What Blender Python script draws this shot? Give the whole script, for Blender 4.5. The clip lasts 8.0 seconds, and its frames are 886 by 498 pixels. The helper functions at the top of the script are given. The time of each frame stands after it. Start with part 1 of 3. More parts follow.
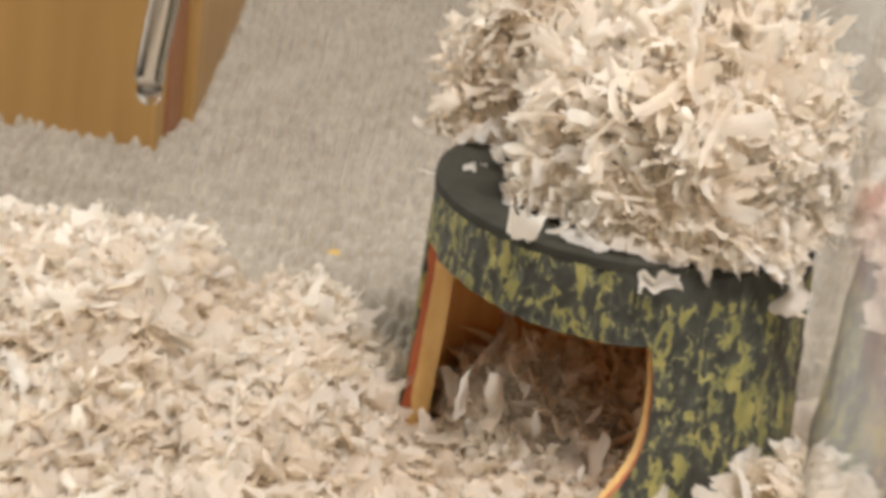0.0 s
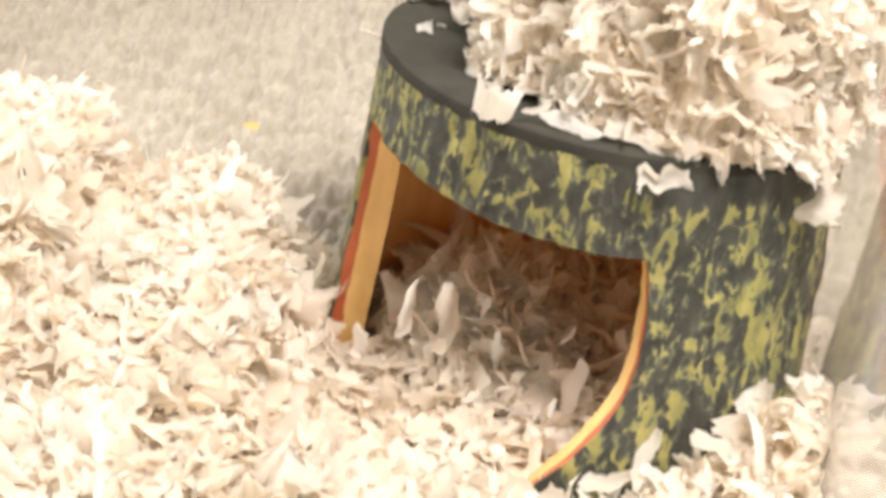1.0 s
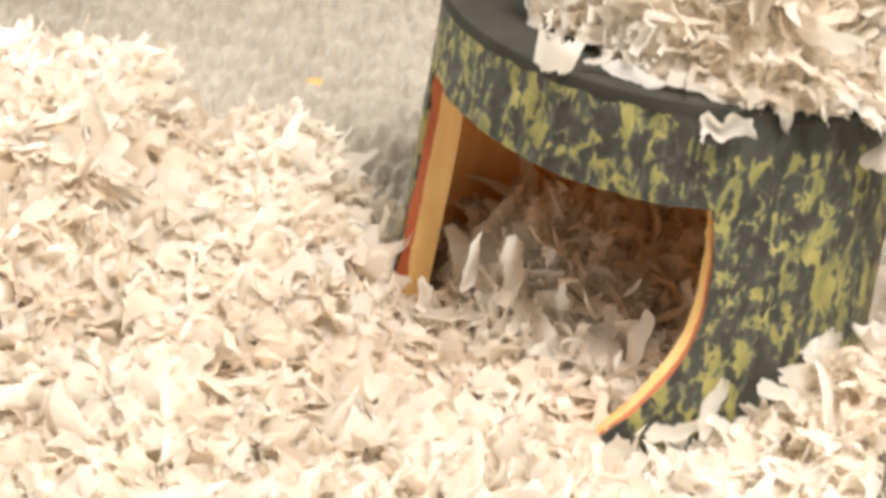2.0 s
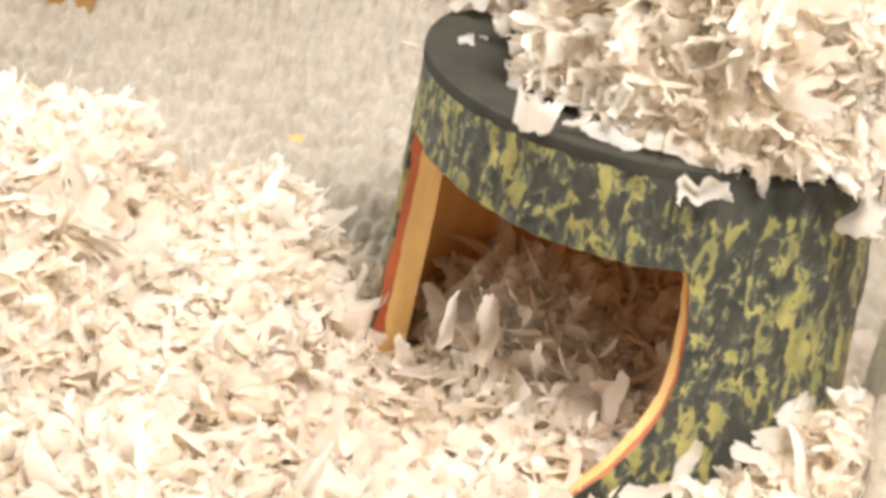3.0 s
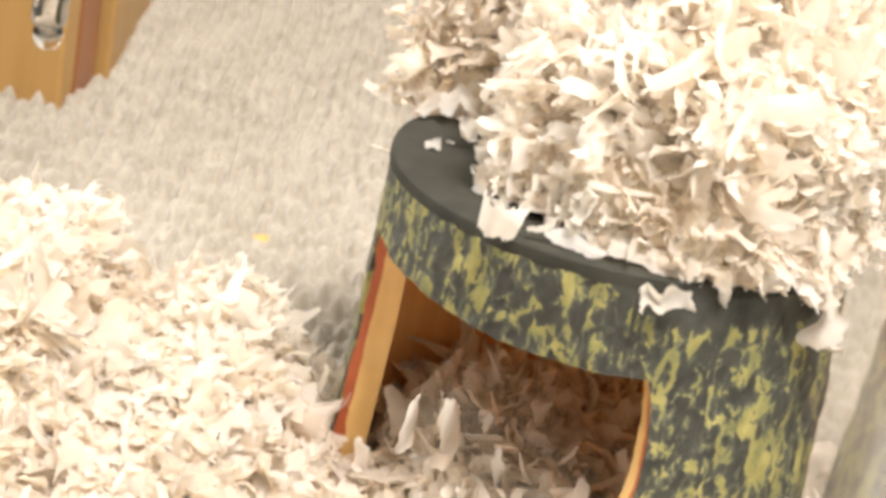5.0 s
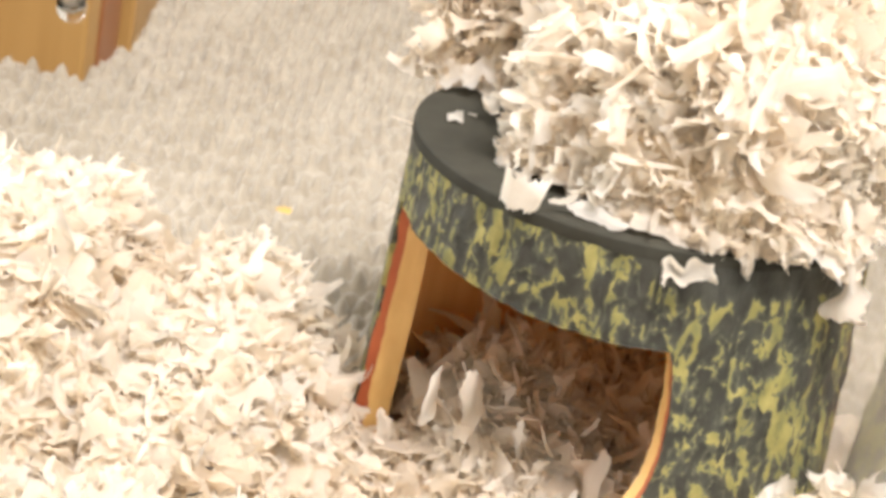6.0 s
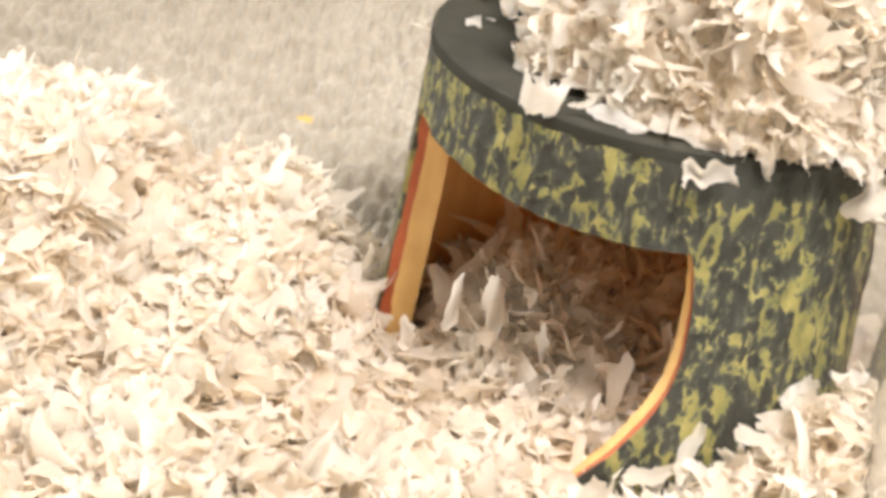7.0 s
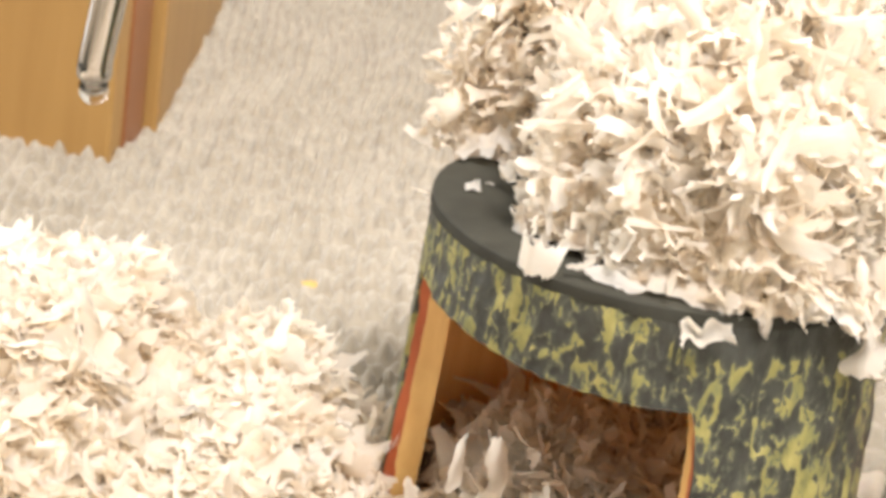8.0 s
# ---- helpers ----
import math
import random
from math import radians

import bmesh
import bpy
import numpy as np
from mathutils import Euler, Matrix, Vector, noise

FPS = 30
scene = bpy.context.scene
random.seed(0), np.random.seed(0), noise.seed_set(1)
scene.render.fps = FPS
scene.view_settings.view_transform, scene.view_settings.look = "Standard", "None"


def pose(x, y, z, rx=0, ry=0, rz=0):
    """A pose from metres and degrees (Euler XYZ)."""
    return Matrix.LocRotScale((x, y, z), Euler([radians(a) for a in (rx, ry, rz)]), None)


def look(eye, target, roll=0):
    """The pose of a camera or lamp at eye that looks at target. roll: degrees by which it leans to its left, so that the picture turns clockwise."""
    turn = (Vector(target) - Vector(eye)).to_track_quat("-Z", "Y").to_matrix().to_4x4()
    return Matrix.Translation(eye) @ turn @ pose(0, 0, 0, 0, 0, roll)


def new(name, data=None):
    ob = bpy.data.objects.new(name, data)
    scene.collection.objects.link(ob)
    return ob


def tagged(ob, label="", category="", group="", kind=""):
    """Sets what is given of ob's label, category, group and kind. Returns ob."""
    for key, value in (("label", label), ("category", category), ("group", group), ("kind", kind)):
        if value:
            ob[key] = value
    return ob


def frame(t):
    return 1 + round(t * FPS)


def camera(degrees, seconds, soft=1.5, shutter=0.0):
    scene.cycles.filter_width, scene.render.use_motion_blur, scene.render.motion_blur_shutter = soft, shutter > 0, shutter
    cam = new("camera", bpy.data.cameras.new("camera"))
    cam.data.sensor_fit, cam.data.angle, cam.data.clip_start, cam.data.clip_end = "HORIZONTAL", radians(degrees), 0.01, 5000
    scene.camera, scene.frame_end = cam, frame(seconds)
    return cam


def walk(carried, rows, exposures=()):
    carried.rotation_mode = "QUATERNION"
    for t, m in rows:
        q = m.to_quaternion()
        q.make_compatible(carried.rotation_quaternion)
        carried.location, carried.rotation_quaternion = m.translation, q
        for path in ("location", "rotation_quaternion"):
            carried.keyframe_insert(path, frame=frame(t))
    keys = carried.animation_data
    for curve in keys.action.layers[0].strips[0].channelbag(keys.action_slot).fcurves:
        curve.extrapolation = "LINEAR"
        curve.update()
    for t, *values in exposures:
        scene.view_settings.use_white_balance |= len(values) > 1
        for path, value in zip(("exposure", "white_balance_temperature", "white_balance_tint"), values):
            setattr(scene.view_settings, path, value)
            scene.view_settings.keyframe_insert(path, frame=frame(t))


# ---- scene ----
cam = camera(25.0, 8.0, soft=3.9, shutter=0.25)
cam.data.dof.use_dof, cam.data.dof.focus_distance, cam.data.dof.aperture_fstop = True, 0.47, 36.0
ROWS = [
    (0, 0.0191, -0.5807, 0.3047, 68.067, -6.829, 10.019),
    (0.2, 0.0008, -0.4997, 0.2757, 67.759, -6.185, 8.497),
    (0.5, -0.003, -0.4747, 0.2632, 67.017, -8.11, 8.508),
    (1, -0.003, -0.4738, 0.2628, 64.573, -9.236, 8.295),
    (1.5, -0.002, -0.4724, 0.2622, 60.793, -8.475, 9.983),
    (2, -0.0015, -0.4735, 0.2627, 63.038, -7.646, 9.766),
    (2.2, -0.0015, -0.4735, 0.2627, 63.937, -8.431, 9.858),
    (3.3, 0, -0.4756, 0.2636, 64.747, -8.96, 9.645),
    (3.5, 0, -0.4742, 0.263, 64.621, -9.413, 9.721),
    (4, 0, -0.4756, 0.2636, 66.243, -9.705, 9.295),
    (4.5, 0, -0.4745, 0.2632, 67.775, -9.773, 9.065),
    (4.7, 0, -0.4748, 0.2633, 67.989, -10.073, 9.03),
    (5.8, 0, -0.4763, 0.2639, 66.923, -10.546, 9.741),
    (6, 0, -0.4761, 0.2638, 66.885, -10.107, 9.889),
    (6.5, 0, -0.4756, 0.2636, 65.527, -9.776, 10.045),
    (7, 0.0015, -0.4761, 0.2638, 64.182, -8.927, 10.203),
    (7.5, 0.003, -0.4777, 0.2645, 67.043, -8.217, 10.245),
    (8, 0.0045, -0.4801, 0.2655, 68.89, -8.185, 10.236),
]
EXPOSURES = [(0.0, -0.75), (0.2, -0.55), (0.5, -0.25), (1.0, 0.0), (1.5, -0.22), (2.2, -0.1), (3.3, 0.02), (4.7, 0.04), (5.8, 0.0), (6.5, -0.06), (7.2, -0.06), (8.0, 0.0)]
walk(cam, [(t, pose(x, y, z, rx, ry, rz)) for t, x, y, z, rx, ry, rz in ROWS], EXPOSURES)

# ---------------------------------------------------------------- light
world = bpy.data.worlds.new("room_air")
world.use_nodes = True
world.node_tree.nodes["Background"].inputs[0].default_value = (0.9, 0.95, 1.0, 1)
world.node_tree.nodes["Background"].inputs[1].default_value = 0.05
scene.world = world


def area_lamp(name, eye, target, size, size_y, watts, colour):
    data = bpy.data.lights.new(name, "AREA")
    data.shape, data.size, data.size_y, data.energy, data.color = "RECTANGLE", size, size_y, watts, colour
    ob = new(name, data)
    ob.matrix_world = look(eye, target)
    return ob


area_lamp("ceiling_lamp", (0.36, -0.64, 1.72), (0.0, 0.0, 0.05), 0.6, 0.6, 73.0, (1.0, 0.935, 0.90))
area_lamp("window_light", (-1.95, 0.65, 0.9), (0, 0.25, 0.05), 1.2, 1.0, 66.0, (0.92, 0.965, 1.0))


# ---------------------------------------------------------------- materials
def material(name):
    m = bpy.data.materials.new(name)
    m.use_nodes = True
    return m, m.node_tree, m.node_tree.nodes["Principled BSDF"]


def node(tree, kind, **values):
    n = tree.nodes.new(kind)
    for key, value in values.items():
        if key == "fac_type":
            n.noise_dimensions = value
        else:
            n.inputs[key].default_value = value
    return n


def ramp(tree, source, stops):
    r = tree.nodes.new("ShaderNodeValToRGB")
    while len(r.color_ramp.elements) < len(stops):
        r.color_ramp.elements.new(0.5)
    for e, (p, c) in zip(r.color_ramp.elements, stops):
        e.position, e.color = p, (*c, 1)
    tree.links.new(source, r.inputs[0])
    return r.outputs[0]


def mapped(tree, scale):
    co = tree.nodes.new("ShaderNodeTexCoord")
    mp = tree.nodes.new("ShaderNodeMapping")
    mp.inputs["Scale"].default_value = scale
    tree.links.new(co.outputs["Object"], mp.inputs[0])
    return mp.outputs[0]


def noise_tex(tree, vector, scale, detail=4.0, rough=0.55, distort=0.0):
    n = node(tree, "ShaderNodeTexNoise", Scale=scale, Detail=detail, Roughness=rough, Distortion=distort)
    tree.links.new(vector, n.inputs["Vector"])
    return n.outputs["Fac"]


def mix(tree, fac, a, b, blend="MIX"):
    n = tree.nodes.new("ShaderNodeMix")
    n.data_type, n.blend_type = "RGBA", blend
    for s, v in ((n.inputs[0], fac), (n.inputs[6], a), (n.inputs[7], b)):
        if isinstance(v, (int, float)):
            s.default_value = v
        elif isinstance(v, tuple):
            s.default_value = (*v, 1)
        else:
            tree.links.new(v, s)
    return n.outputs[2]


def bump(tree, bsdf, height, strength, distance):
    b = node(tree, "ShaderNodeBump", Strength=strength, Distance=distance)
    tree.links.new(height, b.inputs["Height"])
    tree.links.new(b.outputs[0], bsdf.inputs["Normal"])


def shaving_material(name, by_island):
    m, t, b = material(name)
    if by_island:
        rnd = t.nodes.new("ShaderNodeNewGeometry").outputs["Random Per Island"]
    else:
        rnd = t.nodes.new("ShaderNodeObjectInfo").outputs["Random"]
    tone = ramp(t, rnd, [(0.0, (0.88, 0.795, 0.69)), (0.35, (0.92, 0.865, 0.79)), (0.7, (0.94, 0.908, 0.865)), (1.0, (0.95, 0.936, 0.918))])
    grain = t.nodes.new("ShaderNodeUVMap")
    grain.uv_map = "grain"
    turned = t.nodes.new("ShaderNodeMapping")
    turned.inputs["Scale"].default_value = (170.0, 1500.0, 1.0)
    t.links.new(grain.outputs[0], turned.inputs[0])
    fibre = noise_tex(t, turned.outputs[0], 1.0, 5.0, 0.65, 0.4)
    tone = mix(t, 0.3, tone, ramp(t, fibre, [(0.3, (0.82, 0.73, 0.61)), (0.7, (0.95, 0.935, 0.905))]))
    t.links.new(tone, b.inputs["Base Color"])
    b.inputs["Roughness"].default_value = 0.55
    b.inputs["Specular IOR Level"].default_value = 0.35
    bump(t, b, fibre, 0.55, 0.0009)
    tr = t.nodes.new("ShaderNodeBsdfTranslucent")
    t.links.new(mix(t, 1.0, tone, (1.0, 0.97, 0.91), "MULTIPLY"), tr.inputs[0])
    mx = t.nodes.new("ShaderNodeMixShader")
    mx.inputs[0].default_value = 0.67
    t.links.new(b.outputs[0], mx.inputs[1])
    t.links.new(tr.outputs[0], mx.inputs[2])
    t.links.new(mx.outputs[0], t.nodes["Material Output"].inputs[0])
    return m


SHAVINGS = shaving_material("pale_shavings", True)
SHAVING = shaving_material("pale_shaving", False)


def core_material():
    m, t, b = material("packed_shavings")
    v = mapped(t, (1, 1, 1))
    n = noise_tex(t, v, 130.0, 6.0, 0.65, 0.8)
    t.links.new(ramp(t, n, [(0.3, (0.66, 0.53, 0.37)), (0.5, (0.80, 0.70, 0.55)), (0.7, (0.88, 0.82, 0.72))]), b.inputs["Base Color"])
    b.inputs["Roughness"].default_value = 0.8
    bump(t, b, n, 0.9, 0.004)
    return m


CORE = core_material()


def bark_material():
    """Charcoal bark with olive brush marks webbed over it, laid out round the shell."""
    m, t, b = material("camouflage_bark_paint")

    def math_node(op, x, y=None, z=None):
        n = t.nodes.new("ShaderNodeMath")
        n.operation = op
        for k, v in enumerate((x, y, z)):
            if isinstance(v, (int, float)):
                n.inputs[k].default_value = v
            elif v is not None:
                t.links.new(v, n.inputs[k])
        return n.outputs[0]

    def range_node(x, low, high):
        n = t.nodes.new("ShaderNodeMapRange")
        n.interpolation_type = "SMOOTHSTEP"
        n.inputs["From Min"].default_value, n.inputs["From Max"].default_value = low, high
        t.links.new(x, n.inputs["Value"])
        return n.outputs[0]

    sep = t.nodes.new("ShaderNodeSeparateXYZ")
    t.links.new(mapped(t, (1, 1, 1)), sep.inputs[0])
    turn = math_node("ARCTAN2", sep.outputs["X"], math_node("MULTIPLY", sep.outputs["Y"], -1.0))
    flat = t.nodes.new("ShaderNodeCombineXYZ")
    t.links.new(math_node("MULTIPLY", turn, 0.059), flat.inputs[0])
    t.links.new(math_node("MULTIPLY", sep.outputs["Z"], 0.62), flat.inputs[1])
    v = flat.outputs[0]

    def warped(scale, amount):
        w = node(t, "ShaderNodeTexNoise", Scale=scale, Detail=2.0)
        t.links.new(v, w.inputs["Vector"])
        o = t.nodes.new("ShaderNodeVectorMath")
        o.operation = "MULTIPLY_ADD"
        o.inputs[1].default_value = (amount, amount, amount)
        t.links.new(w.outputs["Color"], o.inputs[0])
        t.links.new(v, o.inputs[2])
        return o.outputs[0]

    web = t.nodes.new("ShaderNodeTexVoronoi")
    web.feature = "DISTANCE_TO_EDGE"
    web.inputs["Scale"].default_value = 230.0
    web.inputs["Randomness"].default_value = 1.0
    t.links.new(warped(210.0, 0.0085), web.inputs["Vector"])
    stretch = t.nodes.new("ShaderNodeMapping")
    stretch.inputs["Scale"].default_value = (1.0, 0.42, 1.0)
    t.links.new(v, stretch.inputs[0])
    streak = noise_tex(t, stretch.outputs[0], 300.0, 2.0, 0.5, 0.7)
    patch = noise_tex(t, v, 165.0, 3.0, 0.6, 1.1)
    spread = noise_tex(t, v, 42.0, 1.0)
    ragged = noise_tex(t, v, 900.0, 3.0, 0.65)
    h = math_node("MULTIPLY_ADD", web.outputs["Distance"], -0.72, 0.25)
    h = math_node("MULTIPLY_ADD", streak, 0.78, h)
    h = math_node("MULTIPLY_ADD", patch, 1.0, h)
    h = math_node("MULTIPLY_ADD", spread, 0.35, h)
    h = math_node("MULTIPLY_ADD", ragged, 0.26, h)
    rim = math_node("MULTIPLY", range_node(sep.outputs["Z"], 0.087, 0.094), range_node(turn, 0.0, 0.35))
    h = math_node("MULTIPLY_ADD", rim, -0.42, h)
    h = math_node("MULTIPLY", h, 0.5)
    dark = ramp(t, noise_tex(t, v, 190.0, 4.0, 0.6), [(0.35, (0.030, 0.029, 0.024)), (0.65, (0.052, 0.053, 0.044))])
    olive = ramp(t, noise_tex(t, v, 170.0, 4.0, 0.6), [(0.32, (0.14, 0.145, 0.065)), (0.5, (0.225, 0.208, 0.070)), (0.7, (0.33, 0.29, 0.105))])
    washed = ramp(t, noise_tex(t, v, 300.0, 4.0, 0.6), [(0.4, (0.085, 0.092, 0.066)), (0.7, (0.16, 0.17, 0.11))])
    base = mix(t, math_node("MULTIPLY", ramp(t, h, [(0.640, (0, 0, 0)), (0.700, (1, 1, 1))]), 0.7), dark, washed)
    t.links.new(mix(t, ramp(t, h, [(0.700, (0, 0, 0)), (0.722, (1, 1, 1))]), base, olive), b.inputs["Base Color"])
    b.inputs["Roughness"].default_value = 0.52
    b.inputs["Specular IOR Level"].default_value = 0.3
    bump(t, b, h, 0.55, 0.0016)
    return m


def wood_material(name, light, deep, grain=(1.0, 1.0, 0.08), scale=160.0, rough=0.45):
    m, t, b = material(name)
    g = noise_tex(t, mapped(t, grain), scale, 5.0, 0.6, 0.5)
    big = noise_tex(t, mapped(t, (1, 1, 0.4)), scale * 0.12, 3.0)
    col = mix(t, ramp(t, g, [(0.35, (0, 0, 0)), (0.65, (1, 1, 1))]), deep, light)
    col = mix(t, 0.5, col, mix(t, big, deep, light))
    t.links.new(col, b.inputs["Base Color"])
    b.inputs["Roughness"].default_value = rough
    bump(t, b, g, 0.2, 0.0005)
    return m


def paint_material(name, a, c, rough=0.5, scale=90.0, gloss=0.5):
    m, t, b = material(name)
    n = noise_tex(t, mapped(t, (1, 1, 1)), scale, 5.0, 0.6)
    t.links.new(ramp(t, n, [(0.3, a), (0.7, c)]), b.inputs["Base Color"])
    b.inputs["Roughness"].default_value = rough
    b.inputs["Specular IOR Level"].default_value = gloss
    bump(t, b, noise_tex(t, mapped(t, (1, 1, 1)), scale * 8, 3.0), 0.15, 0.0005)
    return m


BARK = bark_material()
ROOF = paint_material("charcoal_paint", (0.030, 0.029, 0.023), (0.045, 0.044, 0.035), 0.7, 90.0, 0.1)
INNER = wood_material("bare_inner_wood", (0.90, 0.54, 0.22), (0.78, 0.40, 0.14))
CUT = wood_material("cut_wood_edge", (0.80, 0.54, 0.21), (0.62, 0.36, 0.12), (1.0, 1.0, 0.35), 220.0)
RED = paint_material("red_ply", (0.36, 0.075, 0.025), (0.48, 0.12, 0.04))
PINE = wood_material("varnished_pine", (0.42, 0.25, 0.082), (0.31, 0.17, 0.050), (1.0, 1.0, 0.1), 60.0, 0.5)
# darker, redder pine for the corner strip
RED_PINE = wood_material("reddish_pine", (0.32, 0.13, 0.05), (0.22, 0.085, 0.03), (1.0, 1.0, 0.1), 60.0, 0.4)


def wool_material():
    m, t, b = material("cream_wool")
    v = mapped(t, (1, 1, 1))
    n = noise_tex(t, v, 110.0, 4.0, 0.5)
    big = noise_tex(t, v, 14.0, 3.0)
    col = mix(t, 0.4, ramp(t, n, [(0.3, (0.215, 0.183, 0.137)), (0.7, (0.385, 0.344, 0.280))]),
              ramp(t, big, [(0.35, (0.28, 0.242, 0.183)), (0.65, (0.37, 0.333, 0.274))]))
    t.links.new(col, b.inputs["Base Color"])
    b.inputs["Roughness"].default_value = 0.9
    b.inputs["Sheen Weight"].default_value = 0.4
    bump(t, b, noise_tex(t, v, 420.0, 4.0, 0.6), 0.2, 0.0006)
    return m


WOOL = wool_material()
WALLS = paint_material("warm_white_wall", (0.74, 0.70, 0.62), (0.80, 0.77, 0.70), 0.8, 6.0)
TABLE = wood_material("brown_table_wood", (0.30, 0.235, 0.16), (0.22, 0.165, 0.11), (1.0, 0.1, 1.0), 40.0)


def glass_material():
    m, t, b = material("clear_glass")
    b.inputs["Base Color"].default_value = (0.95, 0.985, 0.97, 1)
    b.inputs["Transmission Weight"].default_value = 1.0
    b.inputs["IOR"].default_value = 1.5
    n = noise_tex(t, mapped(t, (1, 1, 0.3)), 40.0, 4.0)
    t.links.new(ramp(t, n, [(0.3, (0.0, 0.0, 0.0)), (0.8, (0.06, 0.06, 0.06))]), b.inputs["Roughness"])
    # whitish diffuse share painted in for the reflected haze on the pane
    pale_haze = node(t, "ShaderNodeBsdfDiffuse", Color=(0.85, 0.83, 0.77, 1))
    mx = t.nodes.new("ShaderNodeMixShader")
    t.links.new(ramp(t, n, [(0.3, (0.09, 0.09, 0.09)), (0.7, (0.20, 0.20, 0.20))]), mx.inputs[0])
    t.links.new(b.outputs[0], mx.inputs[1])
    t.links.new(pale_haze.outputs[0], mx.inputs[2])
    t.links.new(mx.outputs[0], t.nodes["Material Output"].inputs[0])
    return m


GLASS = glass_material()
DROP, _t, _b = material("water")
_b.inputs["Transmission Weight"].default_value, _b.inputs["IOR"].default_value, _b.inputs["Roughness"].default_value = 1.0, 1.33, 0.0
STEEL, _t, _b = material("polished_steel")
_b.inputs["Metallic"].default_value, _b.inputs["Base Color"].default_value = 1.0, (0.50, 0.49, 0.47, 1)
_t.links.new(ramp(_t, noise_tex(_t, mapped(_t, (1, 1, 0.05)), 500.0), [(0.3, (0.06, 0.06, 0.06)), (0.7, (0.13, 0.13, 0.13))]), _b.inputs["Roughness"])
OCHRE = paint_material("ochre_straw", (0.42, 0.27, 0.07), (0.55, 0.38, 0.12), 0.7)
ORANGE = paint_material("orange_red_coat", (0.62, 0.07, 0.02), (0.75, 0.11, 0.03), 0.35)


# ---------------------------------------------------------------- mesh helpers
def from_arrays(name, verts, faces, mats, index=None, smooth=True, uv=None):
    me = bpy.data.meshes.new(name)
    me.from_pydata(verts, [], faces)
    if uv is not None:
        layer = me.uv_layers.new(name="grain")
        ids = np.empty(len(me.loops), dtype=np.int32)
        me.loops.foreach_get("vertex_index", ids)
        layer.data.foreach_set("uv", np.asarray(uv, dtype=np.float32)[ids].ravel())
    for mt in mats:
        me.materials.append(mt)
    if index is not None:
        me.polygons.foreach_set("material_index", index)
    me.polygons.foreach_set("use_smooth", [smooth] * len(me.polygons))
    me.update()
    return me


def mesh_part(name, me, parent, label=""):
    ob = new(name, me)
    if parent is not None:
        ob.parent = parent
    if label:
        ob["label"] = label
    return ob


def part(name, bm, mat, parent, label="", smooth=False):
    me = bpy.data.meshes.new(name)
    bm.to_mesh(me)
    bm.free()
    me.materials.append(mat)
    me.polygons.foreach_set("use_smooth", [smooth] * len(me.polygons))
    return mesh_part(name, me, parent, label)


def box(x0, x1, y0, y1, z0, z1, bevel=0.0):
    bm = bmesh.new()
    bmesh.ops.create_cube(bm, size=1.0, matrix=Matrix.Translation(((x0 + x1) / 2, (y0 + y1) / 2, (z0 + z1) / 2)) @ Matrix.Diagonal((x1 - x0, y1 - y0, z1 - z0, 1)))
    if bevel:
        bmesh.ops.bevel(bm, geom=bm.edges[:], offset=bevel, segments=2, profile=0.5, affect="EDGES")
    return bm


def wrinkle(x, y, z, scale):
    return noise.fractal(Vector((x * scale, y * scale, z * scale)), 1.0, 2.0, 4)


# ---------------------------------------------------------------- the room, plain and closed
def room():
    x0, x1, y0, y1, z0, z1 = -2.0, 2.0, -2.0, 2.2, -0.75, 1.9
    for name, b in (("wall_north", (x0, x1, y1, y1 + 0.1, z0, z1)), ("wall_south", (x0, x1, y0 - 0.1, y0, z0, z1)), ("wall_east", (x1, x1 + 0.1, y0, y1, z0, z1))):
        tagged(part(name, box(*b), WALLS, None), "plain warm white painted room wall", "wall", kind="structure")
    west = bmesh.new()
    for b in ((x0 - 0.1, x0, y0, 0.05, z0, z1), (x0 - 0.1, x0, 1.25, y1, z0, z1), (x0 - 0.1, x0, 0.05, 1.25, z0, 0.4), (x0 - 0.1, x0, 0.05, 1.25, 1.4, z1)):
        piece = box(*b)
        tmp = bpy.data.meshes.new("tmp")
        piece.to_mesh(tmp)
        piece.free()
        west.from_mesh(tmp)
        bpy.data.meshes.remove(tmp)
    tagged(part("wall_west", west, WALLS, None), "plain warm white wall with a window opening", "wall", kind="structure")
    tagged(part("ceiling", box(x0, x1, y0, y1, z1, z1 + 0.1), WALLS, None), "plain white ceiling", "ceiling", kind="structure")
    tagged(part("floor", box(x0, x1, y0, y1, z0 - 0.1, z0), TABLE, None), "plain wooden room floor", "floor", kind="structure")


room()
table = tagged(part("table", box(-0.9, 0.7, -0.45, 1.4, -0.75, -0.008, 0.004), TABLE, None), "plain brown wooden stand under the glass tank", "table")

# ---------------------------------------------------------------- the tank
GX = 0.0652
tank = tagged(new("glass_tank"), "clear glass tank with a mirroring side pane", "tank")
# unseen base, coloured dark so the steel spout mirrors a dark band
part("base", box(-0.6, GX - 0.001, -0.30, 1.15, -0.007, 0.0), ROOF, tank, "unseen dark tank base")
pane = part("side_pane", box(GX, GX + 0.004, -0.30, 1.15, -0.007, 0.30, 0.0006), GLASS, tank, "clear glass side pane")
pane.visible_shadow = False

